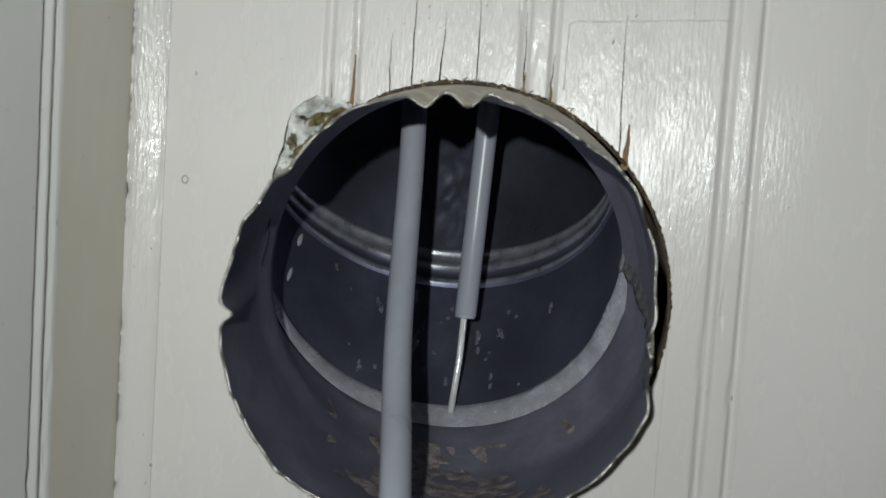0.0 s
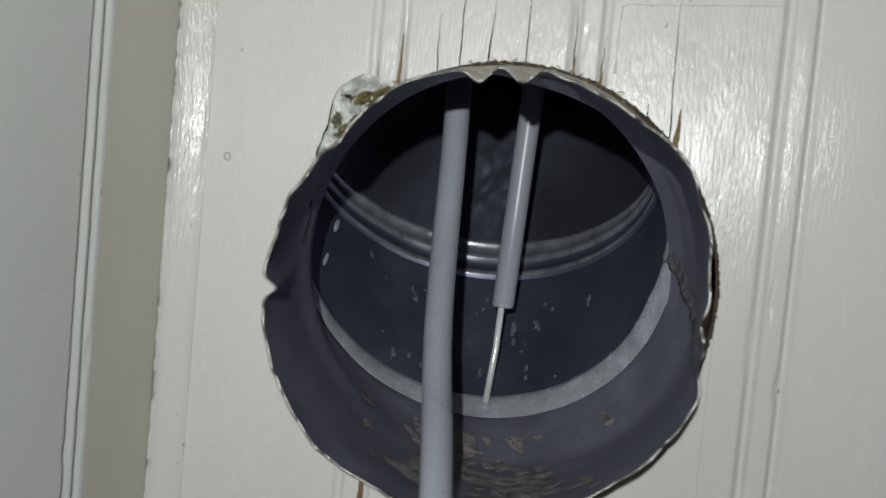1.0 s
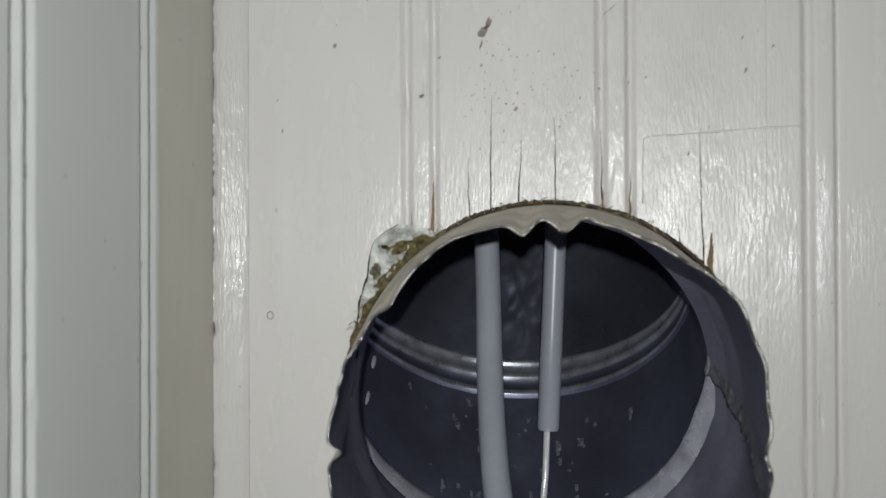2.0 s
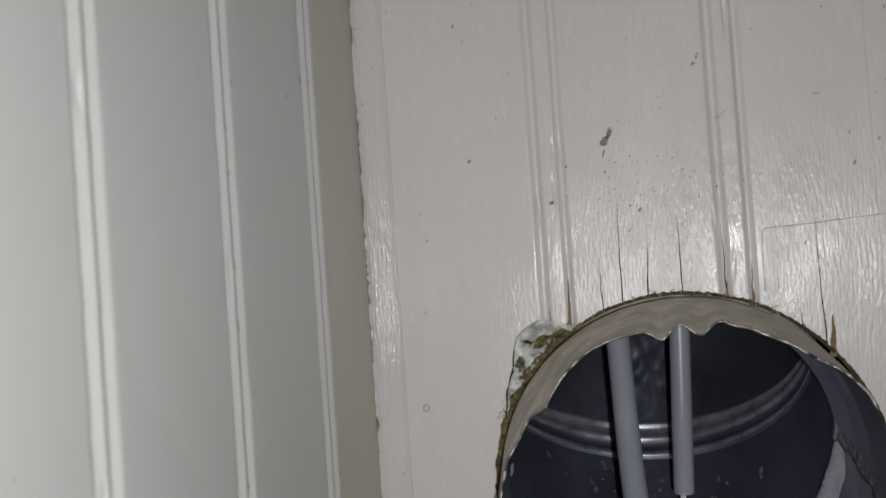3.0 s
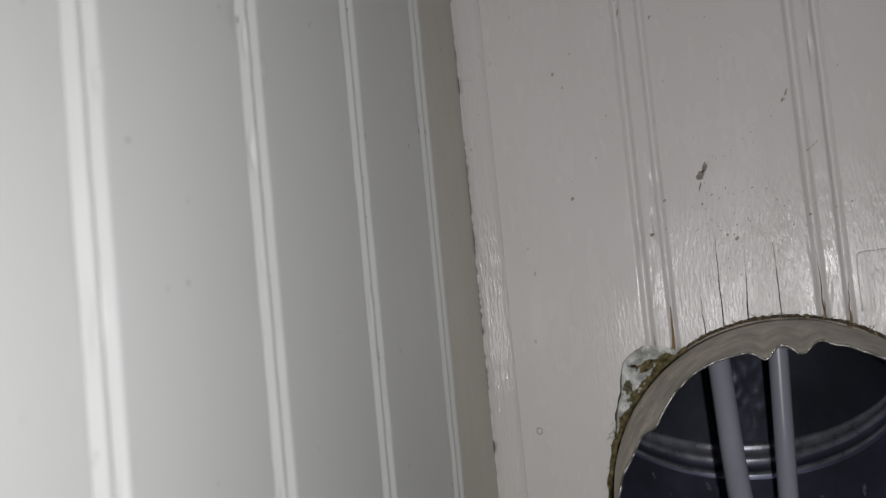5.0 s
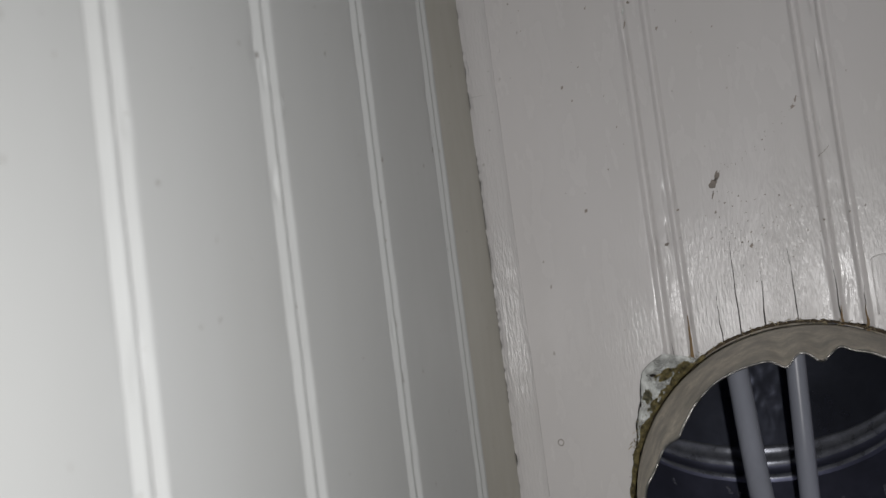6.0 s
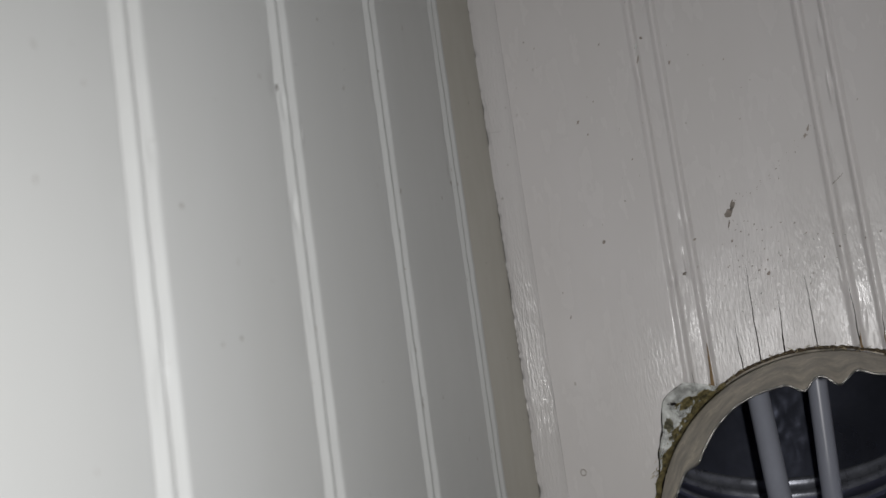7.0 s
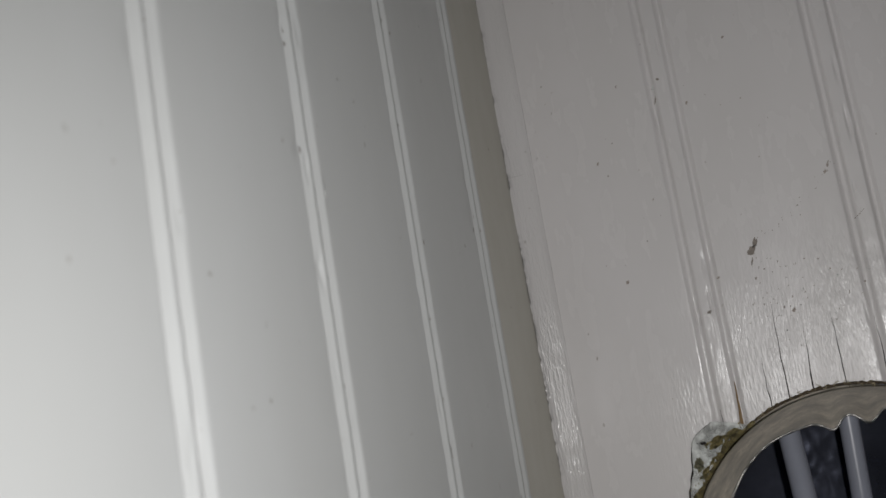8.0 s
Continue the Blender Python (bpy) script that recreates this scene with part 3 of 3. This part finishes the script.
def lump(name, x, z, length, width, turn, high, mat, seed, label=""):
    """A crumbly lump lying on the boards, long along its turn in degrees."""
    verts, faces, rings, n = [(x, -0.0012 - high, z)], [], 9, 46
    ct, st = math.cos(radians(turn)), math.sin(radians(turn))
    for i in range(1, rings + 1):
        q = i / rings
        for k in range(n):
            a = 2 * math.pi * k / n
            r = q * (1 + 0.45 * nz(math.cos(a) * 1.8, math.sin(a) * 1.8, seed) + 0.22 * nz(math.cos(a) * 6, math.sin(a) * 6, seed + 2))
            u, v = length / 2 * r * math.cos(a), width / 2 * r * math.sin(a)
            px, pz = x + u * ct - v * st, z + u * st + v * ct
            d = high * (1 - q ** 2) * (0.75 + 1.1 * nz(px * 520, pz * 520, seed) + 0.6 * nz(px * 1300, pz * 1300, seed))
            verts.append((px, -0.0014 - max(-0.0012, d) if i < rings else -0.0004, pz))
    faces = [(0, 1 + k, 1 + (k + 1) % n) for k in range(n)]
    for i in range(rings - 1):
        for k in range(n):
            p, q = 1 + i * n + k, 1 + i * n + (k + 1) % n
            faces.append((p, p + n, q + n, q))
    part(name, mesh_of(name, verts, faces, [mat]), wall_north, label)


flake()
ring_patch("moss_and_shade", 119, 178, curve_of((0, 0.0015), (0.12, 0.0034), (0.3, 0.0040), (0.5, 0.0030), (1, 0.0022)), lambda s: -0.0016, 0.0016, 0.0022, MOSS, "yellow-green rot along the sawn edge", 7, 110, 8, -0.0010)
lump("moss_and_shade", -0.0062, -0.0262, 0.0200, 0.0052, 20, 0.0022, MOSS, 11.0)
lump("moss_and_shade", -0.0188, -0.0372, 0.0072, 0.0048, 75, 0.0012, ROT, 15.0, "grey-green rot under the loose paint")
lump("moss_and_shade", -0.0182, -0.0432, 0.0050, 0.0022, 20, 0.0010, ROT, 19.0)
# near-black lump painted in for the shadow beneath the moss tongue
lump("moss_and_shade", -0.0158, -0.0268, 0.0050, 0.0020, -15, 0.0008, DARK, 23.0, "dark patch painted as shade under the rot")
ring_patch("splintered_edge", 22, 121, lambda s: 0.0015 + 0.0007 * nz(s * 70, 0, 0), lambda s: -0.0010, 0.0004, 0.0010, WOOD, "dark splintered sawn wood", 13, 260, 4, -0.0006, 0.0005)
ring_patch("splintered_edge", 176, 300, lambda s: 0.0018 + 0.0007 * nz(s * 70, 0, 4), lambda s: -0.0010, 0.0004, 0.0010, WOOD, "", 17, 260, 4, -0.0006, 0.0005)
ring_patch("splintered_edge", -60, 22, lambda s: 0.0015 + 0.0007 * nz(s * 70, 0, 8), lambda s: -0.0010, 0.0004, 0.0010, WOOD, "", 19, 260, 4, -0.0006, 0.0005)


sliver("crack", ((-0.0300, -0.0900), (-0.0215, -0.0400)), (0.0007, 0.0006), DARK, "", -0.0006, 0.5, 91)


def top_edge(x):
    return HZ + math.sqrt(max(0, HR * HR - (x - HX) ** 2)) - 0.001


for k, (x, xt, zt, w) in enumerate(((0.0204, 0.0200, 0.0093, 0.0007), (0.0292, 0.0297, 0.034, 0.0008), (0.0407, 0.0420, 0.0165, 0.0009), (0.0557, 0.0555, 0.026, 0.0007),
                                    (0.1140, 0.1132, 0.020, 0.0008), (0.1050, 0.1045, -0.018, 0.0006), (-0.0030, -0.0035, -0.012, 0.0009), (0.0745, 0.0742, 0.020, 0.0008),
                                    (0.0855, 0.0858, 0.004, 0.0009))):
    sliver("crack", ((x, top_edge(x)), (xt, zt)), (w * 0.8, 0.0001), DARK, "fine dark split in the painted board" if k == 0 else "", -0.0005 if k < 7 else 0.0012, 0.2, k * 3.1)
for k, (x, z0, z1, w) in enumerate(((0.0050, -0.022, 0.000, 0.0022), (0.1165, -0.040, -0.022, 0.0035), (0.0850, -0.017, -0.005, 0.0018), (0.0745, -0.013, -0.004, 0.0015),
                                    (-0.0235, -0.150, -0.130, 0.004), (-0.008, -0.175, -0.158, 0.003), (0.004, -0.192, -0.172, 0.003))):
    sliver("tar_stain", ((x, z0), (x + 0.0006, z1)), (w, w * 0.15), RUST, "brown tar run beside the sawn edge" if k == 0 else "", -0.0006, 0.0, 40 + k * 2.3)


def blot(name, x, z, rx, rz, mat, seed, label="", y=-0.0006):
    """A small flat chip with an uneven outline."""
    n = 22
    verts = [(x, y, z)]
    for k in range(n):
        a = 2 * math.pi * k / n
        r = 1 + 0.75 * nz(math.cos(a) * 1.6, math.sin(a) * 1.6, seed)
        u, v = rx * r * math.cos(a), rz * r * math.sin(a)
        verts.append((x + u + 0.3 * v, y, z + v + 0.1 * u))
    faces = [(0, 1 + k, 1 + (k + 1) % n) for k in range(n)]
    return part(name, mesh_of(name, verts, faces, [mat]), wall_north, label)


SPECK = plain_material("small worn speck", (0.33, 0.29, 0.26), 0.7, 0, 0.3, 200)
FAINT = plain_material("faint grey mark", (0.47, 0.46, 0.44), 0.6, 0, 0.2, 200)
BARE = plain_material("bare grey-brown undercoat", (0.25, 0.22, 0.195), 0.8, 0, 0.3, 200)
blot("paint_chip", 0.0264, 0.0612, 0.0020, 0.0022, BARE, 1.0, "chip of missing paint showing brown undercoat")
blot("paint_chip", 0.0283, 0.0645, 0.0010, 0.0024, BARE, 9.0)
blot("paint_chip", 0.0255, 0.0558, 0.0004, 0.0017, BARE, 2.0)
blot("paint_chip", 0.0006, 0.0356, 0.0011, 0.0007, BARE, 3.0)
rng = random.Random(5)
for k in range(70):
    x, z = rng.uniform(-0.07, 0.16), rng.uniform(-0.01, 0.17)
    r = 0.0002 + 0.00045 * rng.random() ** 3
    if min(abs(x - 0.08 * i) for i in range(-1, 4)) > 0.01:
        blot("paint_chip", x, z, r * rng.uniform(0.5, 1.2), r * rng.uniform(0.8, 2.2), SPECK, k + 5.0)

# bright chips and a few short marks
blot("paint_chip", -0.0046, 0.1540, 0.0005, 0.0016, FLAKE, 41.0, "fresh white chip in the paint", 0.0006)
blot("paint_chip", -0.0046, 0.1475, 0.0004, 0.0024, SPECK, 42.0, "", 0.0006)
blot("paint_chip", 0.1176, 0.0730, 0.0014, 0.0004, FLAKE, 43.0)
blot("paint_chip", 0.0398, 0.0292, 0.0009, 0.0009, SPECK, 44.0)
blot("paint_chip", 0.0690, 0.0947, 0.0005, 0.0014, SPECK, 45.0)
blot("paint_chip", 0.0082, 0.0513, 0.0007, 0.0006, SPECK, 46.0)
sliver("scratch", ((0.0752, 0.0662), (0.0806, 0.0705)), (0.0005, 0.0003), SPECK, "short scratch across the bead", -0.0008, 0.0, 61)
for k in range(60):
    x, z = rng.gauss(0.045, 0.018), rng.gauss(0.034, 0.010)
    blot("paint_chip", x, z, rng.uniform(0.0001, 0.0005), rng.uniform(0.0001, 0.0005), SPECK if k % 3 else FLAKE, k + 400.0)


def nick(y, z, ry, rz, mat, seed):
    """A small worn spot on the side boards."""
    n = 12
    verts = [(XA + 0.0005, y, z)]
    for k in range(n):
        a = 2 * math.pi * k / n
        r = 1 + 0.7 * nz(math.cos(a) * 1.5, math.sin(a) * 1.5, seed)
        verts.append((XA + 0.0005, y + ry * r * math.cos(a), z + rz * r * math.sin(a)))
    part("worn_spot", mesh_of("worn_spot", verts, [(0, 1 + (k + 1) % n, 1 + k) for k in range(n)], [mat]), wall_west)


for k in range(64):
    c = -0.0686 - 0.0796 * rng.randrange(0, 4)
    on_bead = k % 3 > 0
    nick(c + (rng.choice((-0.0068, -0.0004, 0.0062)) if on_bead else rng.uniform(-0.062, -0.012)), rng.uniform(-0.12, 0.20),
         rng.uniform(0.0002, 0.0005), rng.uniform(0.0004, 0.0012), SPECK if on_bead else FAINT, k + 300.0)

# a trail of specks and short scratches across the boards
for k in range(26):
    q = k / 25
    x, z = 0.030 + 0.042 * q + rng.uniform(-0.002, 0.002), 0.068 + 0.028 * q ** 1.4 + rng.uniform(-0.002, 0.002)
    blot("paint_chip", x, z, 0.00012 + 0.0003 * rng.random() ** 2, 0.00012 + 0.0002 * rng.random(), SPECK, k + 90.0)
for k in range(30):
    x, z = 0.0262 + rng.uniform(-0.006, 0.016), 0.058 - 0.045 * rng.random()
    blot("paint_chip", x, z, 0.00012 + 0.0003 * rng.random() ** 2, 0.00012 + 0.0004 * rng.random(), BARE, k + 130.0)

# old edge of a repainted patch
ridge = smooth_line([(0.0905, -0.0001, -0.010), (0.0908, -0.0002, 0.012), (0.0925, -0.0002, 0.0165), (0.105, -0.0002, 0.0172), (0.147, -0.0002, 0.0195), (0.151, -0.0002, 0.0190)], 8)
part("paint_ridge", tube("paint_ridge", ridge, [0.0003 + 0.0001 * math.sin(i * 1.7) for i in range(len(ridge))], [PAINT], 8), wall_north, "raised edge of an older paint coat")
# crack across the corner strip
for x0, x1, w, y in ((-0.0872, -0.0852, 0.0008, -0.0084), (-0.0853, -0.0832, 0.0006, -0.0068), (-0.0833, -0.0800, 0.0004, -0.0048)):
    sliver("crack", ((x0, 0.1240 + 0.15 * (x0 + 0.0872)), (x1, 0.1240 + 0.15 * (x1 + 0.0872))), (w, w * 0.8), DARK, "", y, 0.0, 77)
# small nail mark
part("nail_mark", tube("nail_mark", [(-0.0651 + 0.0014 * math.cos(a * 0.5236), -0.0004, -0.0557 + 0.0016 * math.sin(a * 0.5236)) for a in range(13)], 0.0002, [SPECK], 6, False), wall_north, "faint round nail mark under paint")


# ---- soot and ash lying in the pipe ----
def ash(name, sect, a0, a1, level, size, seed, mat, label):
    """Crumbs and crust on the lining between two angles, along a stretch of its sections."""
    rows = elbow_sections()
    verts, faces = [], []
    steps, per = 240, 18
    fine = []
    for p, q in zip(rows[sect[0]:sect[1]], rows[sect[0] + 1:sect[1] + 1]):
        for k in range(per):
            fine.append(tuple(u + (v - u) * k / per for u, v in zip(p, q)))
    grid = []
    for x, y, z, th, r, crimp in fine:
        ct, st = math.cos(radians(th)), math.sin(radians(th))
        row = []
        for k in range(steps + 1):
            deg = a0 + (a1 - a0) * k / steps
            a = radians(deg)
            m = nz(math.cos(a) * size, math.sin(a) * size, y * size * 10 + seed) + 0.5 * nz(math.cos(a) * size * 3, math.sin(a) * size * 3, y * size * 30, seed) - level
            edge = 0.9 * (abs(k / steps - 0.5) * 2) ** 2
            h = max(0.0, m - edge)
            rr = r + crimp_at(deg, crimp, y) - 0.0003 - min(0.0007, 0.0016 * h)
            row.append((h, (x + rr * math.cos(a), y + crimp * rim_y(deg) - rr * math.sin(a) * st, z + rr * math.sin(a) * ct)))
        grid.append(row)
    for g, h in zip(grid, grid[1:]):
        for k in range(steps):
            if g[k][0] + g[k + 1][0] + h[k][0] + h[k + 1][0] > 0.02:
                n = len(verts)
                verts += [g[k][1], g[k + 1][1], h[k + 1][1], h[k][1]]
                faces.append((n, n + 1, n + 2, n + 3))
    me = mesh_of(name, verts, faces, [mat])
    bm = bmesh.new()
    bm.from_mesh(me)
    bmesh.ops.remove_doubles(bm, verts=bm.verts, dist=0.00002)
    bm.to_mesh(me)
    bm.free()
    return tagged(new(name, me), label, "soot", kind="stuff")


ash("ash", (3, 21), 225, 318, -0.10, 5.0, 1.5, CRUST, "pale brown ash crust in the pipe bottom")
ash("soot_flakes", (27, 34), 200, 340, 0.52, 30.0, 4.5, ASH, "small pale soot flakes on the elbow floor")


# ---- fibres and splinters along the sawn edge ----
STRAW = plain_material("pale wood fibre", (0.42, 0.36, 0.24), 0.8, 0, 0.4, 300)


def fibres(name, a0, a1, count, length, radial, mat, label, seed):
    """Short fibres standing off the hole's edge."""
    rnd = random.Random(seed)
    verts, faces = [], []
    for _ in range(count):
        a = radians(rnd.uniform(a0, a1))
        r = HR + rnd.uniform(*radial)
        p = Vector((HX + r * math.cos(a), rnd.uniform(-0.0025, 0.002), HZ + r * math.sin(a)))
        d = Vector((rnd.uniform(-0.6, 0.6), -rnd.uniform(0.0, 0.6), -rnd.uniform(-0.3, 1.0))).normalized() * length * rnd.uniform(0.4, 1.3)
        side = d.cross(Vector((rnd.uniform(-1, 1), 1, rnd.uniform(-1, 1)))).normalized() * rnd.uniform(0.00010, 0.00028)
        up = d.cross(side).normalized() * side.length
        n = len(verts)
        bend = Vector((rnd.uniform(-1, 1), 0, rnd.uniform(-1, 1))) * length * 0.15
        for q, w in ((0, 1), (0.55, 0.8), (1, 0.15)):
            c = p + d * q + bend * q * q
            verts += [c + side * w, c - side * w * 0.5 + up * w, c - side * w * 0.5 - up * w]
        for i in range(2):
            for k in range(3):
                faces.append((n + 3 * i + k, n + 3 * i + (k + 1) % 3, n + 3 * i + 3 + (k + 1) % 3, n + 3 * i + 3 + k))
    return tagged(part(name, mesh_of(name, verts, faces, [mat]), wall_north, label), kind="stuff")


fibres("splinters", 55, 122, 150, 0.0024, (-0.0012, 0.0012), STRAW, "pale splinters on the sawn edge", 3)
fibres("splinters", 0, 360, 200, 0.0018, (-0.0012, 0.0008), WOOD, "dark splinters round the hole", 4)
fibres("moss_fibres", 121, 160, 320, 0.0016, (-0.0010, 0.0035), MOSS, "mossy fibres on the rotten edge", 5)
fibres("moss_fibres", 122, 158, 120, 0.0018, (-0.0010, 0.0045), STRAW, "straw fibres on the rotten edge", 6)
